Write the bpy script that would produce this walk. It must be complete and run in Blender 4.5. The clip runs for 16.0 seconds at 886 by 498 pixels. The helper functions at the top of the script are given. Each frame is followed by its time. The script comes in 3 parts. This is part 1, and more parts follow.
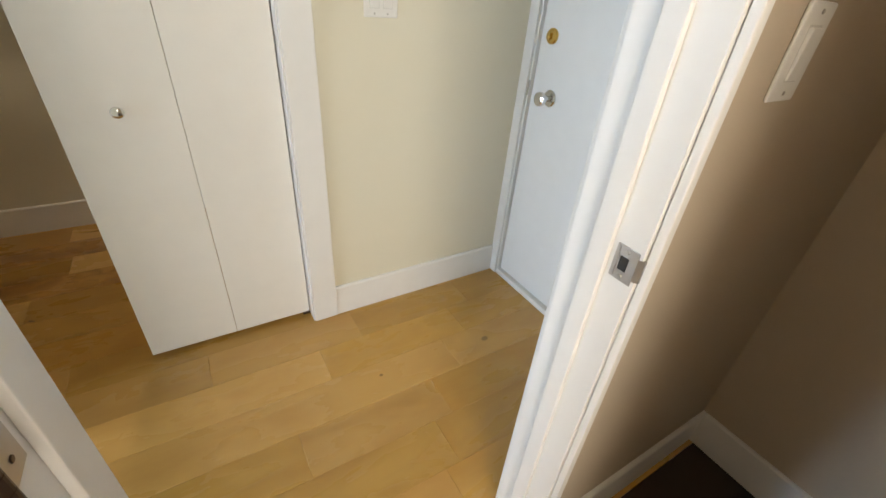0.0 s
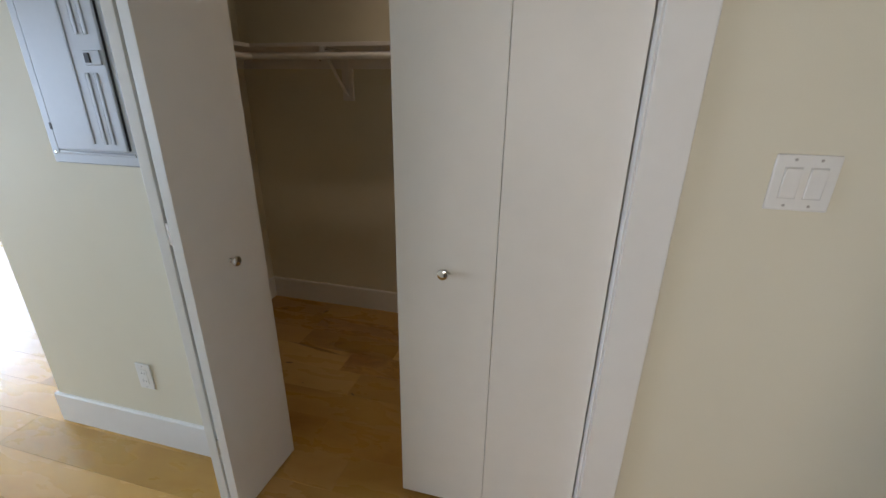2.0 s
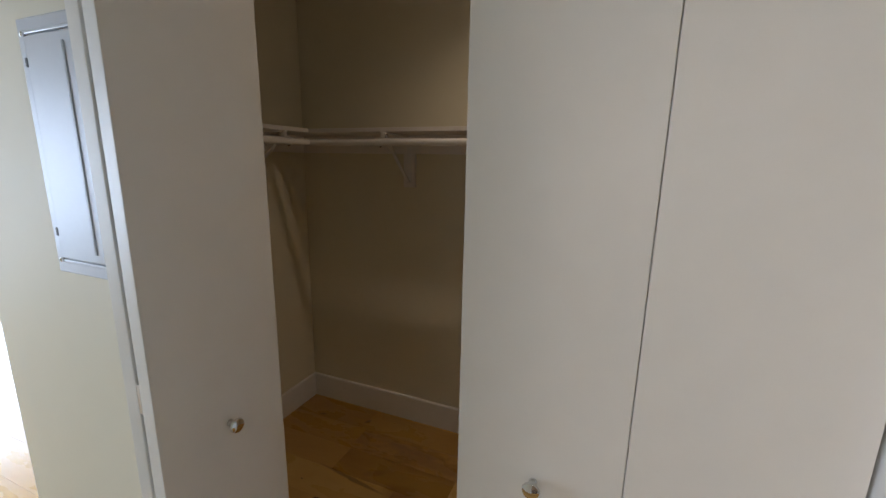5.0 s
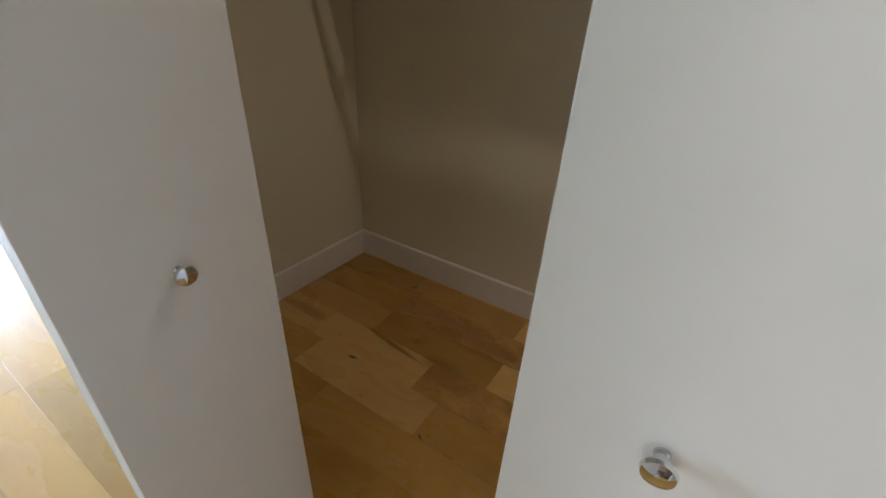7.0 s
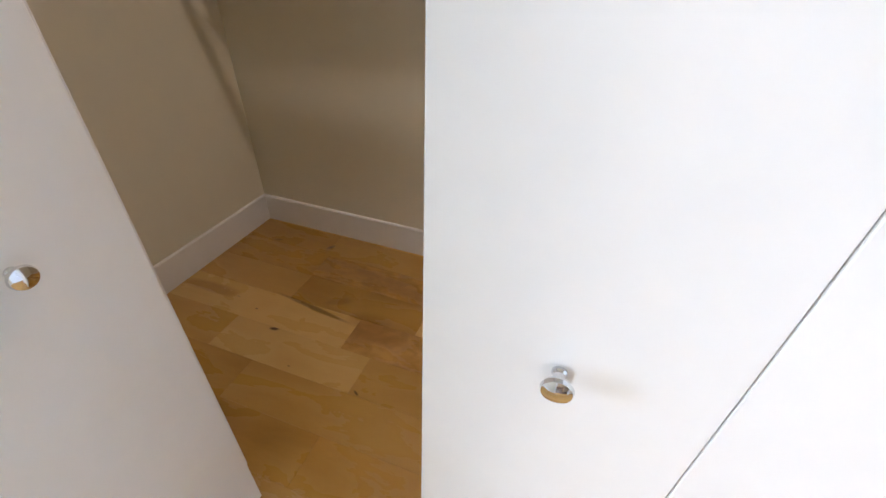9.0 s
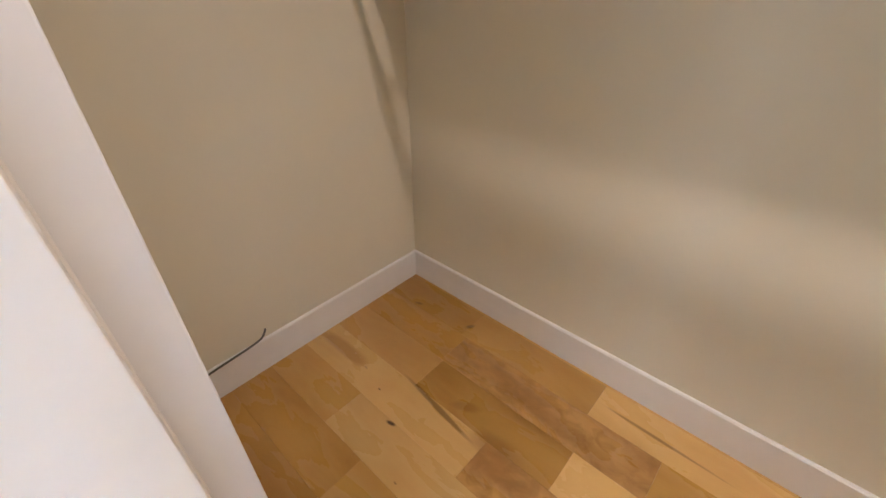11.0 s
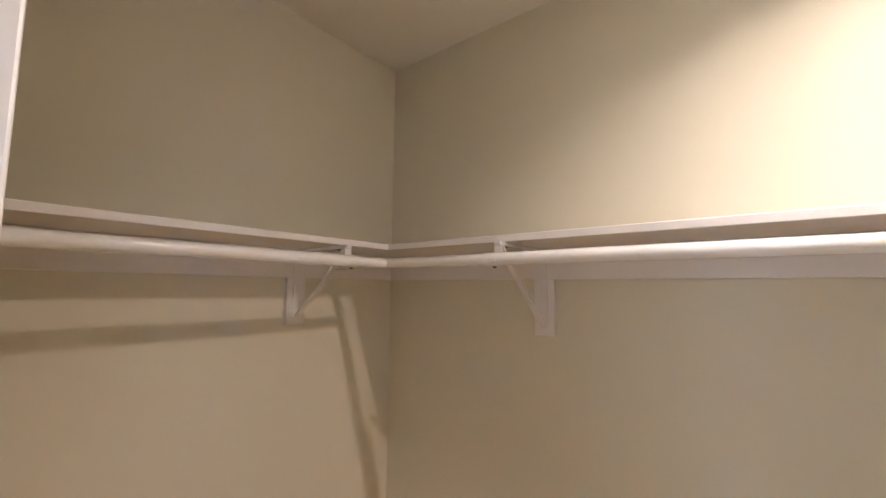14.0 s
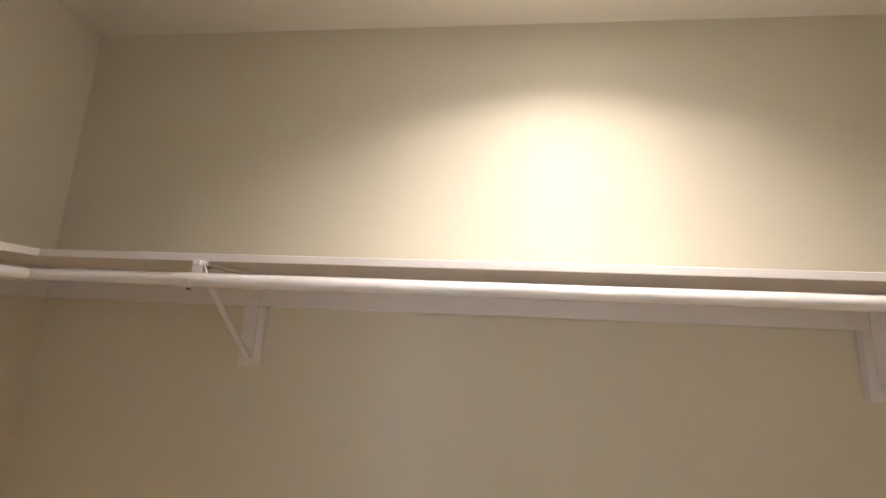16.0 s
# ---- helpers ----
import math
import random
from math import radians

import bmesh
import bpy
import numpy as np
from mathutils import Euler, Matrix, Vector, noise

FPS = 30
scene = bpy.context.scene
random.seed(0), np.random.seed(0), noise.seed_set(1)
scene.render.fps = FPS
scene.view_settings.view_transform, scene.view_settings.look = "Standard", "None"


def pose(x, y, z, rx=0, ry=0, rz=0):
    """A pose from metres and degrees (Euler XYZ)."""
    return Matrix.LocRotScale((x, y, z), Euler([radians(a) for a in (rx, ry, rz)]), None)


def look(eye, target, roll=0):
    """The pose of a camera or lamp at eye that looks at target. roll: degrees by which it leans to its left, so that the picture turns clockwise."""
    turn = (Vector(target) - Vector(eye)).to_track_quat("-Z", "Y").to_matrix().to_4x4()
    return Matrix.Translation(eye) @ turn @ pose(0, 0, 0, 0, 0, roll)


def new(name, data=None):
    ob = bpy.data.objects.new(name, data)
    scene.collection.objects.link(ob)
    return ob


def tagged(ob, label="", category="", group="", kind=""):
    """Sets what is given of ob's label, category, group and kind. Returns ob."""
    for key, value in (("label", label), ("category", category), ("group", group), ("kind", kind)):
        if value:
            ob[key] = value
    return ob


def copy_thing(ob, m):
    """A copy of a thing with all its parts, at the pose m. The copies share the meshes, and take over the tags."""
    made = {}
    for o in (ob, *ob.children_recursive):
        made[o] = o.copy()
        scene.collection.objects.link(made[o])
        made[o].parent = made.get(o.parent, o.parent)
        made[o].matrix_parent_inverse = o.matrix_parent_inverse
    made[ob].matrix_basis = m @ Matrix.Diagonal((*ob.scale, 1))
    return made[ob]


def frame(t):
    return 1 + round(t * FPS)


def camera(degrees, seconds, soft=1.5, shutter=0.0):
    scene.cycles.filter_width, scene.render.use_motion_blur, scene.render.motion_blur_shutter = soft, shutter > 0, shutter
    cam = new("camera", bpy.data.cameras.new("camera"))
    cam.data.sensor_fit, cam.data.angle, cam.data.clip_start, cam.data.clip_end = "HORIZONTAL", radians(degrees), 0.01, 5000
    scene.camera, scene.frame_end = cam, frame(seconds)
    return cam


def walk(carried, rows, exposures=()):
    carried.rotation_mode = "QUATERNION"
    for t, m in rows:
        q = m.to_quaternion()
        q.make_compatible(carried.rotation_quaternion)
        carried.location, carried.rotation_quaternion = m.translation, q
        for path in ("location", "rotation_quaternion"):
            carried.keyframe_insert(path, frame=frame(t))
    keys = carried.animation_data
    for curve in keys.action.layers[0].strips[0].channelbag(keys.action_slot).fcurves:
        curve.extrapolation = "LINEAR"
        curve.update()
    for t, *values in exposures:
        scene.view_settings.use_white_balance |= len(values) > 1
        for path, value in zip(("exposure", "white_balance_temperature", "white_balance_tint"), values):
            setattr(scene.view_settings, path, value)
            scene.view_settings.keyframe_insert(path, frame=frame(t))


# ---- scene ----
cam = camera(94.0, 16.0)
PATH = [
    (0, (-0.288, -1.432, 1.287), (0.638, -0.02, 0.215), 4.9),
    (0.5, (-0.222, -1.340, 1.283), (0.288, 0.254, 0.186), 3.7),
    (1, (-0.239, -1.181, 1.283), (-0.074, 0.511, 0.229), 3.9),
    (1.5, (-0.242, -1.083, 1.34), (-0.436, 0.672, 0.4), 2.1),
    (2, (-0.185, -1.023, 1.411), (-0.645, 0.791, 0.705), 0.8),
    (2.5, (-0.216, -1.012, 1.514), (-0.81, 0.841, 1.051), 0.2),
    (3, (-0.226, -1.006, 1.585), (-0.9, 0.861, 1.346), -0.0),
    (3.2, (-0.217, -0.998, 1.604), (-0.91, 0.87, 1.432), -0.2),
    (5.3, (-0.374, -0.54, 1.436), (-1.149, 1.224, 0.899), 1.7),
    (5.5, (-0.376, -0.484, 1.363), (-1.2, 1.218, 0.712), 3.8),
    (6, (-0.374, -0.383, 1.287), (-1.259, 1.188, 0.421), 4.8),
    (6.5, (-0.469, -0.323, 1.266), (-1.362, 1.184, 0.301), 4.2),
    (7, (-0.505, -0.283, 1.272), (-1.411, 1.206, 0.291), 3.4),
    (7.5, (-0.495, -0.308, 1.27), (-1.354, 1.202, 0.281), 2.2),
    (8, (-0.434, -0.309, 1.263), (-1.153, 1.254, 0.245), 2.4),
    (8.2, (-0.42, -0.307, 1.263), (-1.082, 1.275, 0.235), 2.7),
    (10.3, (-0.658, -0.014, 1.261), (-1.093, 1.358, -0.128), 1.2),
    (10.5, (-0.675, 0.03, 1.288), (-1.295, 1.383, -0.049), 1.5),
    (11, (-0.746, 0.1, 1.358), (-1.855, 1.331, 0.238), 0.1),
    (11.5, (-0.771, 0.124, 1.455), (-2.108, 1.376, 0.652), -0.3),
    (12, (-0.786, 0.126, 1.477), (-2.248, 1.365, 0.901), -2.9),
    (12.5, (-0.777, 0.134, 1.49), (-2.273, 1.404, 1.101), -2.5),
    (13, (-0.772, 0.145, 1.508), (-2.212, 1.515, 1.287), -0.9),
    (13.5, (-0.77, 0.155, 1.517), (-2.14, 1.611, 1.472), 0.1),
    (14, (-0.793, 0.132, 1.502), (-2.053, 1.675, 1.691), 0.6),
    (14.5, (-0.799, 0.13, 1.488), (-1.91, 1.765, 1.792), 1.3),
    (15, (-0.816, 0.103, 1.489), (-1.615, 1.91, 1.8), 2.4),
    (15.2, (-0.786, 0.13, 1.5), (-1.501, 1.975, 1.791), 2.6),
    (15.5, (-0.769, 0.146, 1.494), (-1.296, 2.047, 1.825), 2.9),
    (16, (-0.701, 0.165, 1.503), (-0.901, 2.122, 1.862), 2.5),
]
EXPOSURES = [
    (0.0, 0.6, 6700, 13), (1.0, 0.45, 6700, 14), (1.5, 0.15, 6300, 16), (2.5, -0.2, 6200, 18), (3.2, -0.2, 6300, 19), (5.3, 0.0, 6300, 18), (7.0, 0.48, 5800, 15), (8.2, 0.85, 5650, 17),
    (10.3, 2.33, 5450, 23), (12.0, 2.33, 5450, 22), (14.0, 2.25, 5500, 23), (16.0, 2.15, 5400, 19),
]
walk(cam, [(t, look(eye, target, roll)) for t, eye, target, roll in PATH], EXPOSURES)

# ---- plan, in metres: x along the closet wall, y into the closet ----
XL, XR = -2.05, 0.90          # closet's side walls
YB = 1.33                     # closet's back wall
YF = 0.145                    # closet side of the closet's front wall
X_END = -2.195                # end of the hall, towards the living room
X_DOOR = 0.985                # wall of the entry door
Y_HALL, Y_BATH = -1.025, -1.158
BX0, BX1 = -0.454, 0.242      # bathroom door opening
CEIL = 2.44
X_WIN = -7.05                 # window wall of the living room

# ---- world and light ----
world = bpy.data.worlds.new("sky")
scene.world = world
world.use_nodes = True
wn = world.node_tree.nodes
sky = wn.new("ShaderNodeTexSky")
sky.sky_type = "NISHITA"
sky.sun_disc = False
sky.sun_elevation, sky.sun_rotation = radians(40), radians(108)
wn["Background"].inputs["Strength"].default_value = 0.15
world.node_tree.links.new(sky.outputs[0], wn["Background"].inputs["Color"])


def lamp(name, kind, m, energy, color, **opts):
    data = bpy.data.lights.new(name, kind)
    data.energy, data.color = energy, color
    if kind == "AREA":
        data.shape, data.size, data.size_y = "RECTANGLE", opts["size"], opts["size_y"]
        data.spread = radians(opts.get("spread", 180))
    if kind == "SUN":
        data.angle = radians(opts["angle"])
    ob = new(name, data)
    ob.matrix_world = m
    return ob


lamp("sun", "SUN", look((4, -2, 14), (-11, 3, 1)), 5.0, (1.0, 0.95, 0.88), angle=0.5)
# daylight through the living room's wide window
lamp("window_daylight", "AREA", look((X_WIN + 0.02, -1.6, 1.2), (0, -1.6, 1.1)), 152, (0.63, 0.81, 1.0), size=4.3, size_y=1.9, spread=125)
# lamp added in the unseen corner window, for glare on the floor
lamp("unseen_corner_daylight", "AREA", look((X_WIN + 0.02, 3.42, 1.15), (0, 3.42, 1.0)), 90, (0.60, 0.79, 1.0), size=1.35, size_y=1.9)
lamp("balcony_window_daylight", "AREA", look((X_WIN + 0.02, 1.74, 1.15), (0, 1.74, 1.0)), 70, (0.58, 0.78, 1.0), size=1.35, size_y=1.9, spread=125)
# unseen warm fill lamp, added behind the start of the walk
lamp("bath_fill_lamp", "AREA", look((-0.42, -3.33, 1.4), (-0.2, 0, 1.2)), 61, (1.0, 0.94, 0.81), size=1.5, size_y=0.9)
# recessed lamp in the closet's ceiling
LAMP = (-0.47, 0.80, 2.425)
lamp("closet_lamp", "AREA", look(LAMP, (LAMP[0], LAMP[1] + 0.001, 0)), 2.75, (1.0, 0.80, 0.56), size=0.04, size_y=0.04, spread=137)


# ---- materials ----
def material(name, color, rough, metal=0.0, color2=None, grain=40.0, bump=0.0, bump_scale=200.0, stain=0.0, stain_scale=1.5, coat=0.0):
    m = bpy.data.materials.new(name)
    m.use_nodes = True
    nt = m.node_tree
    n, l = nt.nodes, nt.links
    b = n["Principled BSDF"]
    b.inputs["Roughness"].default_value, b.inputs["Metallic"].default_value = rough, metal
    b.inputs["Coat Weight"].default_value = coat
    co = n.new("ShaderNodeTexCoord").outputs["Object"]
    c2 = color2 or tuple(c * 0.94 for c in color)
    fine = n.new("ShaderNodeTexNoise")
    fine.inputs["Scale"].default_value, fine.inputs["Detail"].default_value = grain, 4.0
    l.new(co, fine.inputs["Vector"])
    mix = n.new("ShaderNodeMix")
    mix.data_type = "RGBA"
    mix.inputs[6].default_value, mix.inputs[7].default_value = (*color, 1), (*c2, 1)
    l.new(fine.outputs["Fac"], mix.inputs[0])
    out = mix.outputs[2]
    if stain:
        broad = n.new("ShaderNodeTexNoise")
        broad.inputs["Scale"].default_value, broad.inputs["Detail"].default_value = stain_scale, 3.0
        l.new(co, broad.inputs["Vector"])
        ramp = n.new("ShaderNodeMapRange")
        ramp.inputs[1].default_value, ramp.inputs[2].default_value = 0.42, 0.75
        ramp.inputs[3].default_value, ramp.inputs[4].default_value = 0.0, stain
        l.new(broad.outputs["Fac"], ramp.inputs[0])
        mix2 = n.new("ShaderNodeMix")
        mix2.data_type = "RGBA"
        mix2.inputs[7].default_value = (*(c * 0.72 for c in color), 1)
        l.new(ramp.outputs[0], mix2.inputs[0])
        l.new(out, mix2.inputs[6])
        out = mix2.outputs[2]
        rr = n.new("ShaderNodeMapRange")
        rr.inputs[3].default_value, rr.inputs[4].default_value = rough * 0.9, min(1.0, rough * 1.15)
        l.new(broad.outputs["Fac"], rr.inputs[0])
        l.new(rr.outputs[0], b.inputs["Roughness"])
    l.new(out, b.inputs["Base Color"])
    if bump:
        nz = n.new("ShaderNodeTexNoise")
        nz.inputs["Scale"].default_value, nz.inputs["Detail"].default_value = bump_scale, 3.0
        l.new(co, nz.inputs["Vector"])
        bp = n.new("ShaderNodeBump")
        bp.inputs["Strength"].default_value, bp.inputs["Distance"].default_value = bump, 0.002
        l.new(nz.outputs["Fac"], bp.inputs["Height"])
        l.new(bp.outputs[0], b.inputs["Normal"])
    return m


# knots, mineral streaks and smudges of the closet's boards: place, turn, half lengths, depth of colour
KNOTS = [
    (-1.476, 0.632, 12, 0.024, 0.009, 0.95), (-1.571, 1.205, 60, 0.026, 0.012, 0.7), (-1.023, 0.487, -30, 0.015, 0.005, 0.85),
    (-1.40, 0.792, -7, 0.19, 0.010, 0.6), (-1.62, 0.700, 0, 0.010, 0.005, 0.8), (-0.70, 1.215, -1, 0.24, 0.006, 0.5), (-1.86, 1.16, 20, 0.02, 0.008, 0.5),
    (-0.98, -0.14, 15, 0.012, 0.007, 0.9), (0.62, -0.44, 10, 0.014, 0.010, 0.55), (0.14, -0.42, 0, 0.006, 0.005, 0.7), (-1.33, 0.86, 30, 0.06, 0.02, 0.3),
    (-1.90, 0.735, 2, 0.14, 0.030, 0.32), (-1.05, 1.030, -2, 0.22, 0.034, 0.26), (-0.42, 0.745, 4, 0.17, 0.040, 0.30), (0.10, 1.250, -3, 0.13, 0.036, 0.30),
    # the wide smudge at (-1.50, 0.230) puts shade into the boards' colour
    (-1.14, 0.800, 10, 0.10, 0.045, 0.30), (-1.50, 0.230, 0, 0.26, 0.080, 0.24), (-0.20, 0.560, -4, 0.20, 0.022, 0.22),
]


def wood(name, light, dark, figure=0.35, streak=0.25, quilt=0.0):
    """Lacquered birch: grain along x, a cloudy figure, small knots and dark mineral streaks; each board takes its own offset and tone."""
    m = bpy.data.materials.new(name)
    m.use_nodes = True
    nt = m.node_tree
    n, l = nt.nodes, nt.links
    b = n["Principled BSDF"]
    co = n.new("ShaderNodeTexCoord").outputs["Object"]
    info = n.new("ShaderNodeObjectInfo").outputs["Random"]
    shift = n.new("ShaderNodeVectorMath")
    shift.operation = "MULTIPLY_ADD"
    shift.inputs[1].default_value = (1, 1, 1)
    comb = n.new("ShaderNodeCombineXYZ")
    mul = n.new("ShaderNodeMath")
    mul.operation = "MULTIPLY"
    mul.inputs[1].default_value = 37.0
    l.new(info, mul.inputs[0])
    for i in range(3):
        l.new(mul.outputs[0], comb.inputs[i])
    l.new(co, shift.inputs[0])
    l.new(comb.outputs[0], shift.inputs[2])

    def noise_at(scale, detail, distort=0.0, rough=0.5):
        mp = n.new("ShaderNodeVectorMath")
        mp.operation = "MULTIPLY"
        mp.inputs[1].default_value = scale
        l.new(shift.outputs[0], mp.inputs[0])
        t = n.new("ShaderNodeTexNoise")
        t.inputs["Scale"].default_value, t.inputs["Detail"].default_value = 1.0, detail
        t.inputs["Distortion"].default_value, t.inputs["Roughness"].default_value = distort, rough
        l.new(mp.outputs[0], t.inputs["Vector"])
        return t.outputs["Fac"]

    def ranged(src, a, c, lo, hi):
        r = n.new("ShaderNodeMapRange")
        r.inputs[1].default_value, r.inputs[2].default_value, r.inputs[3].default_value, r.inputs[4].default_value = a, c, lo, hi
        l.new(src, r.inputs[0])
        return r.outputs[0]

    def blend(fac, a, bcol, mode="MIX"):
        x = n.new("ShaderNodeMix")
        x.data_type, x.blend_type = "RGBA", mode
        l.new(fac, x.inputs[0])
        for k, v in ((6, a), (7, bcol)):
            if isinstance(v, tuple):
                x.inputs[k].default_value = (*v, 1)
            else:
                l.new(v, x.inputs[k])
        return x.outputs[2]

    cloud = noise_at((3.0, 9.0, 9.0), 5.0, 0.35, 0.55)
    col = blend(ranged(cloud, 0.38, 0.70, 0.0, figure * 1.6), light, dark)
    if quilt:
        puffs = noise_at((15.0, 19.0, 19.0), 2.5, 0.8, 0.5)
        col = blend(ranged(puffs, 0.40, 0.66, 0.0, quilt), col, tuple(c * 0.70 for c in dark))
    fibre = noise_at((5.0, 130.0, 130.0), 4.0, 0.4)
    col = blend(ranged(fibre, 0.45, 0.75, 0.0, 0.02), col, tuple(c * 0.78 for c in dark))
    vein = noise_at((1.3, 14.0, 14.0), 3.0, 0.8)
    col = blend(ranged(vein, 0.58, 0.82, 0.0, streak), col, (0.16, 0.075, 0.025))
    knot = noise_at((13.0, 24.0, 24.0), 1.0, 0.3)
    col = blend(ranged(knot, 0.83, 0.87, 0.0, 0.7), col, (0.05, 0.022, 0.012))
    where = n.new("ShaderNodeNewGeometry").outputs["Position"]
    for cx, cy, turn, rx, ry, deep in KNOTS:
        mp = n.new("ShaderNodeMapping")
        mp.vector_type = "TEXTURE"
        mp.inputs["Location"].default_value, mp.inputs["Rotation"].default_value, mp.inputs["Scale"].default_value = (cx, cy, 0), (0, 0, radians(turn)), (rx, ry, 1)
        l.new(where, mp.inputs["Vector"])
        ln = n.new("ShaderNodeVectorMath")
        ln.operation = "LENGTH"
        wob = n.new("ShaderNodeMath")
        wob.operation = "ADD"
        l.new(mp.outputs[0], ln.inputs[0])
        l.new(ln.outputs["Value"], wob.inputs[0])
        l.new(ranged(cloud, 0.3, 0.7, -0.45, 0.45), wob.inputs[1])
        col = blend(ranged(wob.outputs[0], 0.55, 1.15, deep if deep > 0.45 else deep * 1.4, 0.0), col, (0.055, 0.022, 0.009) if deep > 0.45 else (0.21, 0.088, 0.022))
    tone = n.new("ShaderNodeHueSaturation")
    l.new(ranged(info, 0.0, 1.0, 0.86, 1.12), tone.inputs["Value"])
    l.new(col, tone.inputs["Color"])
    l.new(tone.outputs[0], b.inputs["Base Color"])
    l.new(ranged(cloud, 0.2, 0.8, 0.24, 0.32), b.inputs["Roughness"])
    b.inputs["Coat Weight"].default_value, b.inputs["Coat Roughness"].default_value = 0.15, 0.2
    bp = n.new("ShaderNodeBump")
    bp.inputs["Strength"].default_value, bp.inputs["Distance"].default_value = 0.012, 0.001
    l.new(fibre, bp.inputs["Height"])
    l.new(bp.outputs[0], b.inputs["Normal"])
    return m


WALL = material("cream_wall_paint", (0.735, 0.695, 0.565), 0.62, color2=(0.71, 0.67, 0.54), grain=9, bump=0.10, bump_scale=260, stain=0.05)
# cream paint darkened to tan: the bathroom's shade is put into the colour
WALL_BATH = material("shaded_bath_wall_paint", (0.56, 0.47, 0.36), 0.6, grain=9, bump=0.10, bump_scale=260, stain=0.05)
CEILING = material("ceiling_paint", (0.77, 0.735, 0.62), 0.75, grain=12, bump=0.12, bump_scale=180, stain=0.04)
WHITE_CEIL = material("white_ceiling_paint", (0.82, 0.82, 0.80), 0.75, grain=12, bump=0.12, bump_scale=180)
TRIM = material("white_trim_paint", (0.82, 0.81, 0.79), 0.38, grain=18, bump=0.06, bump_scale=120, stain=0.06, stain_scale=3)
DOOR = material("off_white_door_paint", (0.85, 0.825, 0.775), 0.42, grain=14, bump=0.07, bump_scale=150, stain=0.05, stain_scale=2)
# cool tint puts the blue daylight on the entry door into its white
ENTRY = material("bluelit_door_paint", (0.84, 0.85, 0.86), 0.40, grain=14, bump=0.07, bump_scale=150, stain=0.05, stain_scale=2)
SHELF = material("white_shelf_paint", (0.83, 0.80, 0.785), 0.45, grain=20, bump=0.08, bump_scale=140, stain=0.06, stain_scale=4)
ROD = material("white_enamel", (0.85, 0.84, 0.84), 0.22, grain=30, coat=0.3)
PLASTIC = material("white_plastic", (0.80, 0.79, 0.76), 0.3)
CHROME = material("chrome", (0.72, 0.72, 0.72), 0.07, 1.0, grain=80)
NICKEL = material("brushed_nickel", (0.52, 0.50, 0.47), 0.36, 1.0, grain=200)
BRASS = material("polished_brass", (0.72, 0.50, 0.16), 0.18, 1.0, grain=60)
STEEL = material("grey_enamelled_steel", (0.43, 0.45, 0.48), 0.42, 0.1, grain=60, bump=0.04, bump_scale=300)
DARK = material("dark_gap", (0.02, 0.018, 0.016), 0.6)
SCREW = material("dark_screw_steel", (0.10, 0.07, 0.05), 0.4, 0.8)
ALU = material("white_track_metal", (0.66, 0.65, 0.62), 0.3, 0.4)
CABLE = material("grey_cable", (0.10, 0.095, 0.09), 0.5)
BATHFLOOR = material("dark_bath_floor", (0.055, 0.035, 0.025), 0.45, color2=(0.04, 0.025, 0.018), grain=6, bump=0.1, bump_scale=40)
BIRCH = [
    wood("birch_light", (0.60, 0.385, 0.130), (0.50, 0.28, 0.075), 0.35, 0.05),
    wood("birch_honey", (0.53, 0.312, 0.076), (0.43, 0.223, 0.045), 0.50, 0.12),
    wood("birch_amber", (0.46, 0.258, 0.054), (0.35, 0.172, 0.030), 0.60, 0.20),
    wood("birch_figured", (0.52, 0.30, 0.088), (0.36, 0.18, 0.048), 0.80, 0.12, 0.62),
    wood("birch_blond", (0.565, 0.335, 0.10), (0.46, 0.245, 0.062), 0.45, 0.06),
]
# dark steel, its colour blued for the haze of the bright outside
BARS = material("hazed_window_bars", (0.08, 0.12, 0.22), 0.5, 0.2)
# blue in the white boards' colour stands for skylight on them
SIDING = material("skylit_white_siding", (0.76, 0.80, 0.86), 0.6, stain=0.15)
TEAL = material("teal_board", (0.06, 0.33, 0.30), 0.6, stain=0.2)
GROUND = material("concrete_ground", (0.32, 0.31, 0.29), 0.85, stain=0.3, bump=0.3, bump_scale=30)
CANLIGHT = bpy.data.materials.new("lamp_glow")
CANLIGHT.use_nodes = True
CANLIGHT.node_tree.nodes["Principled BSDF"].inputs["Emission Color"].default_value = (1.0, 0.82, 0.58, 1)
CANLIGHT.node_tree.nodes["Principled BSDF"].inputs["Emission Strength"].default_value = 12.0
GLASS = bpy.data.materials.new("window_glass")
GLASS.use_nodes = True
GLASS.node_tree.nodes["Principled BSDF"].inputs["Transmission Weight"].default_value = 1.0
GLASS.node_tree.nodes["Principled BSDF"].inputs["Roughness"].default_value = 0.0
GLASS.node_tree.nodes["Principled BSDF"].inputs["IOR"].default_value = 1.45


# ---- mesh helpers ----
def slab(lo, hi, bevel=0.0, bm=None, segments=2, m=None):
    """Adds a box from lo to hi, with rounded edges, to bm."""
    bm = bm or bmesh.new()
    c = [(a + b) / 2 for a, b in zip(lo, hi)]
    s = [b - a for a, b in zip(lo, hi)]
    made = bmesh.ops.create_cube(bm, size=1.0, matrix=Matrix.Translation(c) @ Matrix.Diagonal((*s, 1)))["verts"]
    if bevel:
        edges = list({e for v in made for e in v.link_edges})
        made = bmesh.ops.bevel(bm, geom=edges, offset=bevel, segments=segments, affect="EDGES", profile=0.5)["verts"]
    if m is not None:
        bmesh.ops.transform(bm, matrix=m, verts=list(made))
    return bm


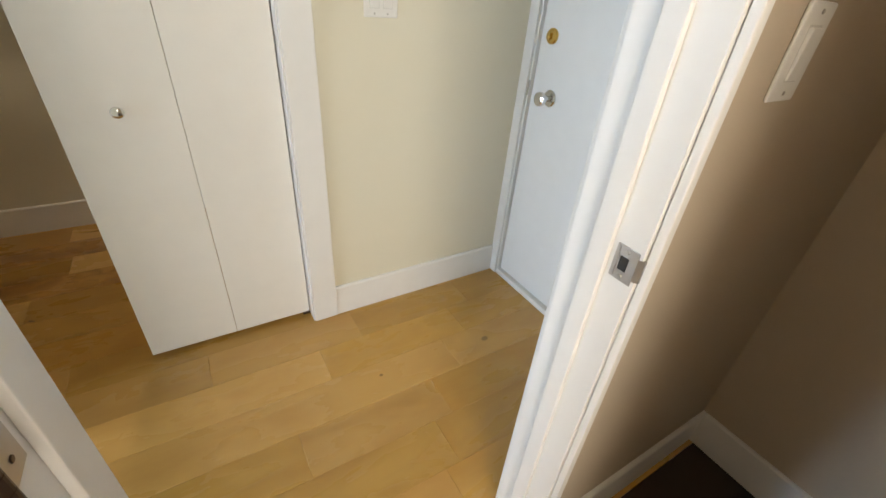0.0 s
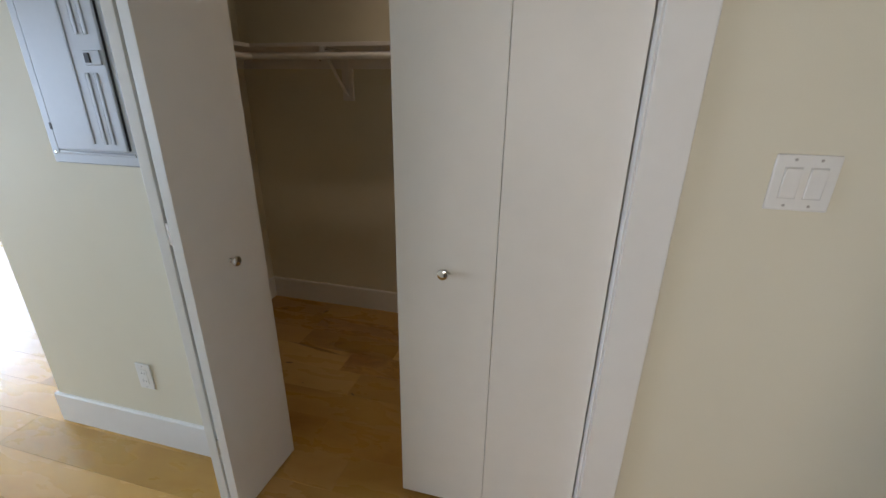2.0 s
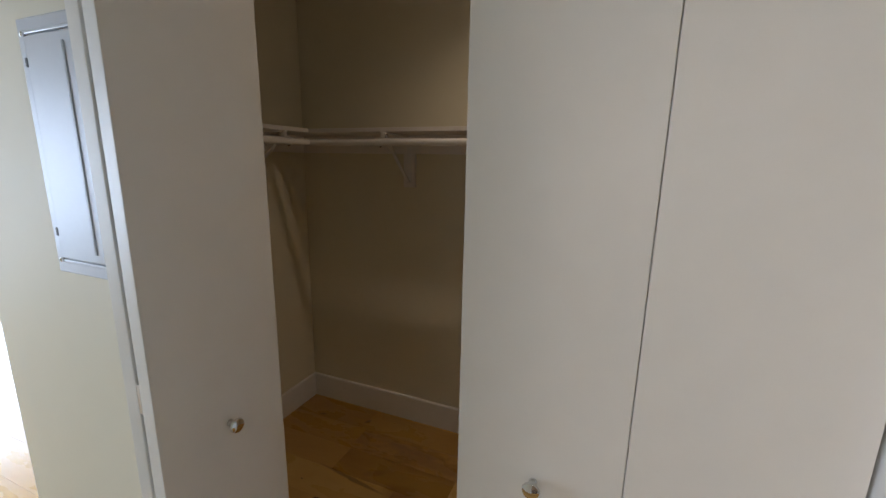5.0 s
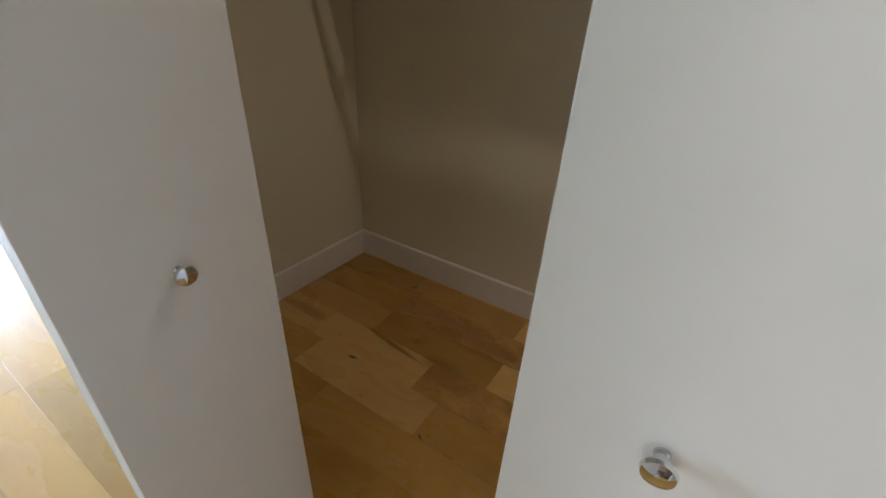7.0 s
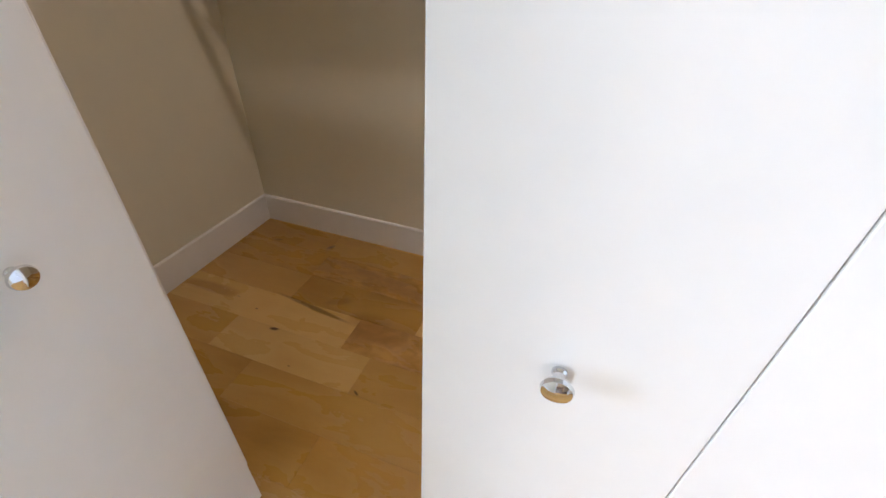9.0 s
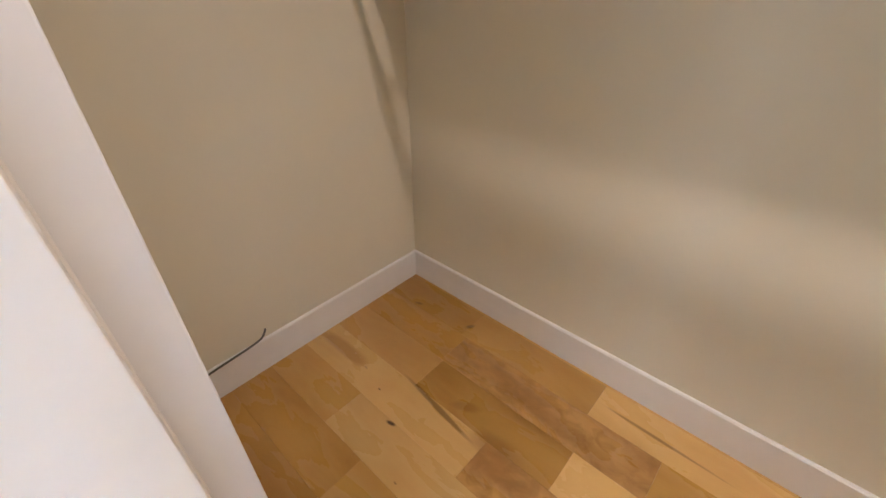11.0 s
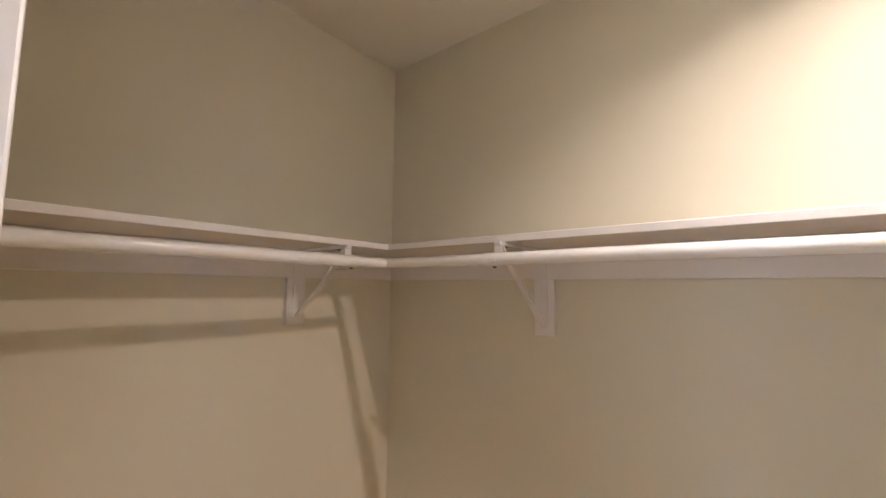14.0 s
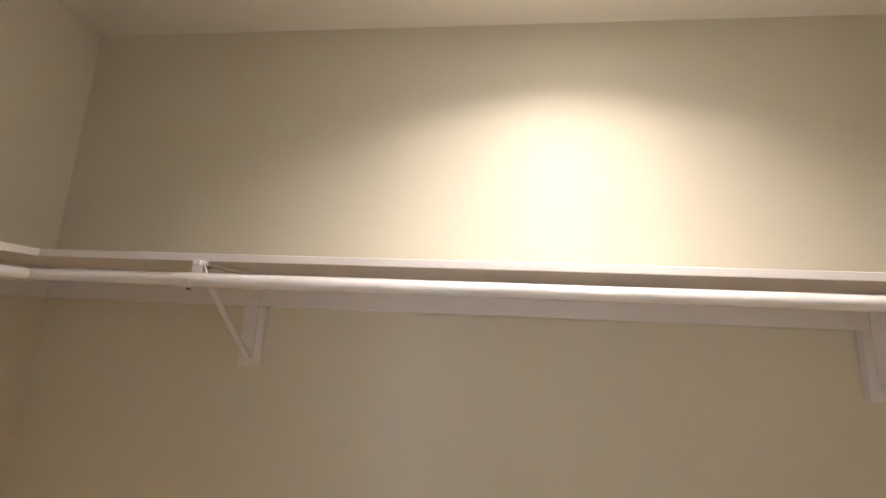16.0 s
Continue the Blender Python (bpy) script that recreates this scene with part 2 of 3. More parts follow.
def turned(profile, m, bm=None, segments=24):
    """Adds a body turned about the z axis of m from (radius, height) pairs."""
    bm = bm or bmesh.new()
    rings = []
    for r, h in profile:
        rings.append([bm.verts.new(m @ Vector((r * math.cos(2 * math.pi * i / segments), r * math.sin(2 * math.pi * i / segments), h))) for i in range(segments)])
    for a, b in zip(rings, rings[1:]):
        for i in range(segments):
            bm.faces.new((a[i], a[(i + 1) % segments], b[(i + 1) % segments], b[i]))
    bm.faces.new(rings[-1])
    bm.faces.new(list(reversed(rings[0])))
    bmesh.ops.recalc_face_normals(bm, faces=bm.faces)
    return bm


def rod_bm(a, b, radius, bm=None, segments=20):
    a, b = Vector(a), Vector(b)
    m = Matrix.Translation(a) @ (b - a).to_track_quat("Z", "Y").to_matrix().to_4x4()
    return turned([(radius, 0), (radius, (b - a).length)], m, bm, segments)


def strip_bm(points, width, thick, across, bm=None):
    """A bent flat strip that follows points; across: the direction of its width."""
    bm = bm or bmesh.new()
    pts, w = [Vector(p) for p in points], Vector(across).normalized() * width / 2
    rows = []
    for i, p in enumerate(pts):
        d = (pts[min(i + 1, len(pts) - 1)] - pts[max(i - 1, 0)]).normalized()
        up = d.cross(w).normalized() * thick / 2
        rows.append([bm.verts.new(p + s * w + q * up) for s, q in ((1, 1), (-1, 1), (-1, -1), (1, -1))])
    for a, b in zip(rows, rows[1:]):
        for i in range(4):
            bm.faces.new((a[i], a[(i + 1) % 4], b[(i + 1) % 4], b[i]))
    bm.faces.new(rows[0])
    bm.faces.new(list(reversed(rows[-1])))
    bmesh.ops.recalc_face_normals(bm, faces=bm.faces)
    return bm


def part(name, bm, mat, parent=None, label="", smooth=False):
    mesh = bpy.data.meshes.new(name)
    bm.to_mesh(mesh)
    bm.free()
    if smooth:
        for p in mesh.polygons:
            p.use_smooth = True
        mesh.set_sharp_from_angle(angle=radians(20))
    mesh.materials.append(mat)
    ob = new(name, mesh)
    if parent:
        ob.parent = parent
    if label:
        ob["label"] = label
    return ob


def thing(name, label, category, at=(0, 0, 0), group="", kind=""):
    ob = new(name)
    ob.location = at
    return tagged(ob, label, category, group, kind)


def structure(name, bm, mat, label, category="", smooth=False):
    return tagged(part(name, bm, mat, smooth=smooth), label, category, kind="structure")


# ---- walls, ceilings ----
T = 0.02
bm = slab((X_END, 0, 0), (-1.215, YF, CEIL))
slab((0.015, 0, 0), (1.10, YF, CEIL), bm=bm)
slab((-1.215, 0, 2.065), (0.015, YF, CEIL), bm=bm)
structure("wall_closet_front", bm, WALL, "cream painted wall round the closet opening", "wall")
structure("wall_closet_left", slab((X_END, YF, 0), (XL, YB + 0.12, CEIL)), WALL, "cream painted side wall inside the closet", "wall")
structure("wall_closet_back", slab((XL, YB, 0), (XR, YB + 0.12, CEIL)), WALL, "cream painted back wall of the closet", "wall")
structure("wall_closet_right", slab((XR, YF, 0), (1.10, YB + 0.12, CEIL)), WALL, "cream painted end wall of the closet", "wall")
bm = slab((X_DOOR, -0.052, 0), (1.10, 0, CEIL))
slab((X_DOOR, Y_HALL, 0), (1.10, -0.985, CEIL), bm=bm)
slab((X_DOOR, -0.985, 2.06), (1.10, -0.052, CEIL), bm=bm)
structure("wall_entry", bm, WALL, "cream painted wall round the entry door", "wall")
bm = slab((X_END, Y_BATH, 0), (BX0 - 0.018, Y_HALL, CEIL))
slab((BX1 + 0.018, Y_BATH, 0), (1.10, Y_HALL, CEIL), bm=bm)
slab((BX0 - 0.018, Y_BATH, 2.055), (BX1 + 0.018, Y_HALL, CEIL), bm=bm)
structure("wall_bath_door", bm, WALL, "painted partition wall with the bathroom doorway", "wall")
structure("beam", slab((X_END, Y_HALL, 2.06), (XL - 0.02, 0, CEIL)), WALL, "cream painted beam over the end of the hall", "beam")
structure("ceiling", slab((X_END, Y_BATH - 2.2, CEIL), (1.22, YB + 0.12, CEIL + 0.1)), CEILING, "cream painted ceiling of closet and hall", "ceiling")
structure("ceiling_living_room", slab((X_WIN - 0.15, -4.3, CEIL + 0.03), (X_END, 4.3, CEIL + 0.13)), WHITE_CEIL, "white painted living room ceiling", "ceiling")
# bathroom
structure("wall_bath_right", slab((1.0, -3.35, 0), (1.12, Y_BATH, CEIL)), WALL_BATH, "bathroom side wall, paint darkened for its shade", "wall")
structure("wall_bath_left", slab((-1.3, -3.35, 0), (-1.18, Y_BATH, CEIL)), WALL_BATH, "bathroom side wall, paint darkened for its shade", "wall")
structure("wall_bath_back", slab((-1.3, -3.47, 0), (1.12, -3.35, CEIL)), WALL_BATH, "bathroom end wall, paint darkened for its shade", "wall")
bm = slab((BX1 + 0.018, Y_BATH - 0.004, 0), (1.0, Y_BATH, CEIL))
slab((-1.18, Y_BATH - 0.004, 0), (BX0 - 0.018, Y_BATH, CEIL), bm=bm)
structure("wall_bath_front", bm, WALL_BATH, "inner face of the bathroom wall, paint darkened for its shade", "wall")
# unseen wall, added to block the bathroom lamp from the nook by the door
structure("wall_bath_light_block", slab((0.10, -1.76, 0), (1.0, -1.66, CEIL)), WALL_BATH, "unseen wall added to keep lamp light off the bathroom nook", "wall")
structure("floor_bath", slab((-1.3, -3.35, -0.06), (1.12, Y_BATH - 0.031, -0.004)), BATHFLOOR, "dark brown bathroom floor", "floor")
# living room
bm = slab((X_WIN - 0.15, 2.64, 0), (X_WIN, 2.70, 2.20))
slab((X_WIN - 0.15, 4.15, 0), (X_WIN, 4.3, 2.20), bm=bm)
slab((X_WIN - 0.15, -4.3, 2.20), (X_WIN, 4.3, 2.6), bm=bm)
slab((X_WIN - 0.15, 0.80, 0), (X_WIN, 1.05, 2.20), bm=bm)
slab((X_WIN - 0.15, -4.3, 0), (X_WIN, 0.80, 0.2), bm=bm)
slab((X_WIN - 0.15, -4.3, 0.2), (X_WIN, -3.7, 2.20), bm=bm)
structure("wall_window", bm, WALL, "cream painted living room wall with tall windows", "wall")
structure("wall_living_far", slab((X_WIN, 4.2, 0), (X_END, 4.3, 2.6)), WALL, "cream painted living room wall", "wall")
structure("wall_living_end", slab((X_WIN, -4.3, 0), (X_END, -4.2, 2.6)), WALL, "cream painted living room end wall", "wall")
structure("wall_living_side", slab((X_END, -4.2, 0), (X_END + 0.12, Y_BATH, 2.6)), WALL, "cream painted living room side wall", "wall")
structure("wall_living_near", slab((X_END, YB + 0.12, 0), (X_END + 0.12, 4.2, 2.6)), WALL, "cream painted living room wall", "wall")


# ---- trim ----
def base_bm(a, b, out, h=0.148, t=0.013):
    """Baseboard from a to b on the floor, standing out from the wall towards out, with an eased top edge."""
    a, b, o = Vector((*a, 0)), Vector((*b, 0)), Vector((*out, 0))
    bm = bmesh.new()
    prof = [(0, 0), (t, 0), (t, h - 0.006), (t - 0.004, h - 0.001), (t - 0.007, h), (0, h)]
    ends = [[bm.verts.new(p + o * u + Vector((0, 0, z))) for u, z in prof] for p in (a, b)]
    k = len(prof)
    for i in range(k):
        bm.faces.new((ends[0][i], ends[0][(i + 1) % k], ends[1][(i + 1) % k], ends[1][i]))
    bm.faces.new(ends[0])
    bm.faces.new(list(reversed(ends[1])))
    bmesh.ops.recalc_face_normals(bm, faces=bm.faces)
    return bm


for a, b, out in (
    ((XL, YB), (XR, YB), (0, -1)), ((XL, YF), (XL, YB - 0.013), (1, 0)), ((XR, YF), (XR, YB - 0.013), (-1, 0)),
    ((0.104, 0), (0.958, 0), (0, -1)), ((X_END - 0.013, 0), (-1.304, 0), (0, -1)), ((X_END, 0), (X_END, 3.9), (-1, 0)),
    ((X_END, Y_HALL), (BX0 - 0.07, Y_HALL), (0, 1)), ((BX1 + 0.07, Y_HALL), (X_DOOR, Y_HALL), (0, 1)),
):
    tagged(structure("baseboard", base_bm(a, b, out), TRIM, "white painted baseboard along the wall", "baseboard"), group="baseboards")
for a, b, out in (((BX1 + 0.025, Y_BATH - 0.004), (1.0, Y_BATH - 0.004), (0, -1)), ((1.0, -3.35), (1.0, Y_BATH - 0.017), (-1, 0))):
    tagged(structure("baseboard", base_bm(a, b, out, 0.14), TRIM, "white painted baseboard in the bathroom", "baseboard"), group="baseboards")

# closet casing and jamb
bm = slab((0.004, -0.018, 0), (0.104, 0, 2.045), 0.003)
slab((-1.304, -0.018, 0), (-1.204, 0, 2.045), 0.003, bm)
slab((-1.304, -0.018, 2.0452), (0.104, 0, 2.145), 0.003, bm)
for x0, x1 in ((-0.001, 0.0038), (-1.2038, -1.199)):
    slab((x0, -0.011, 0), (x1, 0, 2.0448), 0.0015, bm)
structure("trim_closet_casing", bm, TRIM, "white painted flat casing round the closet opening", "trim", True)
bm = slab((0.0, 0.0003, 0), (0.0147, YF + 0.0128, 2.05), 0.003)
slab((-1.2147, 0.0003, 0), (-1.2, YF + 0.0128, 2.05), 0.003, bm)
slab((-1.2147, 0.0003, 2.0502), (0.0147, YF + 0.002, 2.0647), 0.0015, bm)
slab((-1.255, YF + 0.0003, 0), (-1.2149, YF + 0.013, 2.06), 0.001, bm)
slab((0.0149, YF + 0.0003, 0), (0.055, YF + 0.013, 2.06), 0.001, bm)
structure("trim_closet_jamb", bm, TRIM, "white painted jamb lining the closet opening", "trim", True)

# bathroom doorway: jamb, stops, casing on both sides
bm = slab((BX1, Y_BATH - 0.003, 0), (BX1 + 0.0178, Y_HALL + 0.003, 2.037), 0.0015)
slab((BX0 - 0.0178, Y_BATH - 0.003, 0), (BX0, Y_HALL + 0.003, 2.037), 0.0015, bm)
slab((BX0 - 0.0178, Y_BATH - 0.003, 2.0372), (BX1 + 0.0178, Y_HALL + 0.003, 2.055), 0.0015, bm)
for x0, x1 in ((BX1 - 0.011, BX1), (BX0, BX0 + 0.011)):
    slab((x0, -1.108, 0), (x1, -1.072, 2.025), 0.002, bm)
slab((BX0 + 0.011, -1.108, 2.026), (BX1 - 0.011, -1.072, 2.037), 0.002, bm)
structure("trim_bath_jamb", bm, TRIM, "white painted door jamb with a stop moulding", "trim", True)
bm = bmesh.new()
for y0, y1, w in ((Y_BATH - 0.020, Y_BATH - 0.0045, 0.018), (Y_HALL + 0.0005, Y_HALL + 0.016, 0.055)):
    slab((BX1 + 0.006, y0, 0), (BX1 + 0.006 + w, y1, 2.045), 0.003, bm)
    slab((BX0 - 0.006 - w, y0, 0), (BX0 - 0.006, y1, 2.045), 0.003, bm)
    slab((BX0 - 0.006 - w, y0, 2.0452), (BX1 + 0.006 + w, y1, 2.045 + w), 0.003, bm)
structure("trim_bath_casing", bm, TRIM, "white painted narrow casing round the bathroom doorway", "trim", True)

# entry door: frame, leaf, threshold
bm = slab((0.960, -0.052, 0), (0.9848, -0.0005, 2.06), 0.003)
slab((0.960, -1.012, 0), (0.9848, -0.985, 2.06), 0.003, bm)
slab((0.960, -1.012, 2.0602), (0.9848, -0.0005, 2.11), 0.003, bm)
slab((0.972, -0.060, 0), (1.09, -0.0525, 2.06), 0.0015, bm)
structure("trim_entry_frame", bm, TRIM, "white painted metal frame of the entry door", "trim", True)
entry = thing("door_1", "closed flush white entry door with knob and deadbolt", "door", kind="structure")
part("door_leaf", slab((0.986, -0.980, 0.035), (1.03, -0.066, 2.055), 0.002), ENTRY, entry)
part("threshold", slab((0.966, -0.984, 0.0), (1.06, -0.0605, 0.03), 0.004), TRIM, entry, "white painted door sill")
face = lambda y, z: Matrix.Translation((0.986, y, z)) @ Matrix.Rotation(radians(-90), 4, "Y")  # noqa: E731
part("knob", turned([(0.033, 0), (0.033, 0.004), (0.028, 0.008), (0.012, 0.010), (0.011, 0.030), (0.016, 0.036), (0.026, 0.044), (0.0285, 0.053), (0.026, 0.061), (0.016, 0.066), (0.004, 0.067)], face(-0.177, 0.936)), CHROME, entry, "round chrome door knob", True)
bolt = part("deadbolt", turned([(0.0285, 0), (0.0285, 0.006), (0.025, 0.011), (0.018, 0.013), (0.004, 0.013)], face(-0.128, 1.155)), BRASS, entry, "round brass deadbolt", True)
part("thumb_turn", slab((0.962, -0.132, 1.143), (0.974, -0.124, 1.167), 0.002), BRASS, bolt)
part("latch_plate", slab((0.9685, -0.0645, 0.925), (0.9718, -0.0535, 0.985), 0.0008), NICKEL, entry, "small metal strike on the frame")


# ---- closet doors ----
PW, PH, PT = 0.296, 2.0, 0.035     # one panel: width, height, thickness
KNOB = [(0.008, 0), (0.008, 0.003), (0.0062, 0.006), (0.0058, 0.012), (0.008, 0.0155), (0.0145, 0.019), (0.0165, 0.0225), (0.0150, 0.0265), (0.009, 0.029), (0.002, 0.0297)]


def bifold_panel(parent, m, knob):
    """A flush panel whose front, at y = 0 in m's axes, spans x from 0 to PW; with a knob in its middle where one is fitted."""
    ob = part("door_panel", slab((0, 0, 0), (PW, PT, PH), 0.0018), DOOR, parent)
    ob.matrix_local = m
    if knob:
        k = Matrix.Translation((PW / 2, 0, 0.906)) @ Matrix.Rotation(radians(90), 4, "X")
        part("knob", turned(KNOB, k, segments=32), CHROME, ob, "small round chrome knob", True)
    return ob


right = thing("bifold_door", "closed pair of flush off-white bifold closet door panels", "closet door", group="bifold doors")
bifold_panel(right, pose(-0.5978, 0.0425, 0.02), True)
bifold_panel(right, pose(-0.3005, 0.0425, 0.02), False)
for x in (-0.575, -0.02):
    part("pivot_pin", rod_bm((x, 0.060, 2.019), (x, 0.060, 2.040), 0.005, segments=12), CHROME, right, "steel guide pin")
part("floor_bracket", slab((-0.032, 0.048, 0.0), (-0.001, 0.074, 0.018), 0.002), SCREW, right, "dark steel floor bracket")

left = thing("bifold_door", "pair of off-white bifold closet door panels folded open", "closet door", group="bifold doors")
lead = bifold_panel(left, Matrix.Translation((-1.1045, -0.202, 0.02)) @ Matrix.Rotation(radians(87.6), 4, "Z"), True)
pivot = bifold_panel(left, Matrix.Translation((-1.1865, -0.199, 0.02)) @ Matrix.Rotation(radians(90.8), 4, "Z") @ Matrix.Diagonal((1, -1, 1, 1)), False)
for z in (0.28, 1.02, 1.78):
    part("hinge", slab((-1.1512, -0.1985, z), (-1.1365, -0.1915, z + 0.062), 0.0012), NICKEL, left, "small steel leaf hinge")
for x in (-1.115, -1.168):
    part("pivot_pin", rod_bm((x, 0.060, 2.019), (x, 0.060, 2.040), 0.005, segments=12), CHROME, left, "steel guide pin")

track = thing("door_track", "white metal sliding track under the closet head jamb", "track")
bm = slab((-1.199, 0.042, 2.0475), (-0.001, 0.080, 2.0497))
slab((-1.199, 0.042, 2.029), (-0.001, 0.0445, 2.0475), 0.0006, bm)
slab((-1.199, 0.0775, 2.029), (-0.001, 0.080, 2.0475), 0.0006, bm)
slab((-1.199, 0.0445, 2.029), (-0.001, 0.0525, 2.0308), bm=bm)
slab((-1.199, 0.0695, 2.029), (-0.001, 0.0775, 2.0308), bm=bm)
part("channel", bm, ALU, track)
for x in (-0.575, -1.115):
    part("guide", slab((x - 0.011, 0.054, 2.032), (x + 0.011, 0.068, 2.040), 0.002), PLASTIC, track, "plastic track guide")

# ---- electrical panel ----
PX0, PX1, PZ0, PZ1 = -1.764, -1.400, 1.182, 1.822
panel = thing("electrical_panel", "grey steel breaker panel cover with a ribbed door", "breaker panel")
bm = slab((PX0, -0.010, PZ0), (PX1, -0.0005, PZ1), 0.004)
part("cover", bm, STEEL, panel, smooth=True)
DX0, DX1, DZ0, DZ1 = PX0 + 0.045, PX1 - 0.037, PZ0 + 0.045, PZ1 - 0.045
part("door_gap", slab((DX0 + 0.004, -0.0125, DZ0 + 0.004), (DX1 + 0.005, -0.0098, DZ1 - 0.004), 0.0008), DARK, panel, "dark gap beside the door")
pdoor = part("door", slab((DX0, -0.020, DZ0), (DX1, -0.0122, DZ1), 0.0035), STEEL, panel, smooth=True)
for x, w, z0, z1 in ((0.157, 0.007, DZ0 + 0.022, DZ1 - 0.022), *((x, 0.014, z0, z1) for z0, z1 in ((DZ0 + 0.022, DZ0 + 0.225), (DZ0 + 0.325, DZ1 - 0.022)) for x in (0.198, 0.231))):
    part("rib", slab((DX0 + x, -0.0226, z0), (DX0 + x + w, -0.0197, z1), 0.0027, segments=4), STEEL, pdoor, smooth=True)
for x0, x1, z0, z1 in ((PX0 + 0.030, DX0 - 0.0055, PZ0 + 0.030, PZ1 - 0.030), (DX0 - 0.0055, PX1 - 0.016, DZ1 + 0.0055, PZ1 - 0.030), (DX0 - 0.0055, PX1 - 0.016, PZ0 + 0.030, DZ0 - 0.0055)):
    part("raised_border", slab((x0, -0.0155, z0), (x1, -0.0095, z1), 0.0028), STEEL, panel, smooth=True)
part("latch", slab((DX1 - 0.070, -0.025, DZ0 + 0.245), (DX1 - 0.008, -0.0198, DZ0 + 0.285), 0.003), STEEL, pdoor, "recessed latch", True)
part("latch_pull", slab((DX1 - 0.064, -0.028, DZ0 + 0.252), (DX1 - 0.044, -0.0248, DZ0 + 0.278), 0.002), DARK, pdoor, "black latch pull")
for x, z in ((PX0 + 0.020, PZ1 - 0.035), (PX0 + 0.020, PZ0 + 0.035), (PX1 - 0.02, PZ1 - 0.035), (PX1 - 0.02, PZ0 + 0.035)):
    part("screw", turned([(0.006, 0), (0.006, 0.002), (0.003, 0.004)], Matrix.Translation((x, -0.010, z)) @ Matrix.Rotation(radians(90), 4, "X"), segments=14), CHROME, panel, "steel screw", True)
for z in (DZ0 + 0.06, DZ1 - 0.07):
    part("hinge", slab((DX0 - 0.008, -0.021, z), (DX0 + 0.004, -0.0122, z + 0.022), 0.002), DARK, panel, "dark door hinge")


# ---- switches and outlets ----
def wall_plate(name, label, category, m, gangs, outlet=False):
    """A plate in the x-z plane of m, its back at y = 0, facing -y."""
    w, h = 0.046 * gangs + 0.026, 0.118
    ob = thing(name, label, category)
    ob.matrix_world = m
    part("plate", slab((-w / 2, -0.006, -h / 2), (w / 2, 0, h / 2), 0.0035), PLASTIC, ob, smooth=True)
    for g in range(gangs):
        x = (g - (gangs - 1) / 2) * 0.046
        # grey sheet whose edge stands for the shadow gap round the insert
        part("rim", slab((x - 0.0168, -0.0065, -0.0335), (x + 0.0168, -0.0055, 0.0335), 0.0004), ALU, ob, "thin grey line drawn for the shadow gap")
        if outlet:
            face = part("face", slab((x - 0.0155, -0.0085, -0.0322), (x + 0.0155, -0.006, 0.0322), 0.0012), PLASTIC, ob)
            for z in (-0.018, 0.018):
                for s in (-0.006, 0.006):
                    part("slot", slab((x + s - 0.001, -0.0090, z - 0.004), (x + s + 0.001, -0.0083, z + 0.004)), DARK, face)
        else:
            part("rocker", slab((x - 0.0150, -0.0105, -0.0315), (x + 0.0150, -0.0045, 0.0315), 0.0018, m=Matrix.Rotation(radians(3), 4, "X")), PLASTIC, ob)
        for z in (-0.048, 0.048):
            part("screw", turned([(0.0032, 0), (0.0026, 0.0012)], Matrix.Translation((x, -0.006, z)) @ Matrix.Rotation(radians(90), 4, "X"), segments=10), NICKEL, ob)
    return ob


wall_plate("light_switch", "white two-gang rocker switch plate by the closet", "light switch", pose(0.330, -0.0003, 1.244), 2)
wall_plate("light_switch", "white rocker switch plate on the bathroom wall", "light switch", pose(0.410, Y_BATH - 0.0043, 1.246), 1)
wall_plate("wall_outlet", "white duplex outlet low on the wall", "outlet", pose(-1.655, -0.0003, 0.345), 1, True)

# ---- bathroom door hardware ----
strike = thing("strike_plate", "brushed nickel strike plate on the door jamb", "strike plate")
bm = slab((BX1 - 0.0018, -1.166, 0.922), (BX1 - 0.0002, -1.126, 0.982), 0.0008)
part("plate", bm, NICKEL, strike, smooth=True)
part("lip", strip_bm([(BX1 - 0.001, -1.1655, 0.952), (BX1 + 0.001, -1.170, 0.952), (BX1 + 0.004, -1.1735, 0.952), (BX1 + 0.0075, -1.175, 0.952)], 0.040, 0.0018, (0, 0, 1)), NICKEL, strike, "worn curved lip", smooth=True)
part("raised_edge", slab((BX1 - 0.0028, -1.1335, 0.926), (BX1 - 0.0016, -1.1305, 0.978), 0.0005), NICKEL, strike)
part("latch_hole", slab((BX1 - 0.0024, -1.152, 0.940), (BX1 - 0.0016, -1.137, 0.964), 0.0003), DARK, strike, "dark latch hole")
for z in (0.930, 0.974):
    part("screw", turned([(0.0040, 0), (0.0030, 0.0014)], Matrix.Translation((BX1 - 0.0018, -1.146, z)) @ Matrix.Rotation(radians(-90), 4, "Y"), segments=12), NICKEL, strike)
strike.location = (0, 0.010, -0.006)
bath_door = thing("door_2", "white bathroom door standing wide open on nickel hinges", "door", kind="structure")
part("door_leaf", slab((BX0 - 0.032, -1.860, 0.012), (BX0 + 0.003, -1.1735, 2.03), 0.002), DOOR, bath_door)
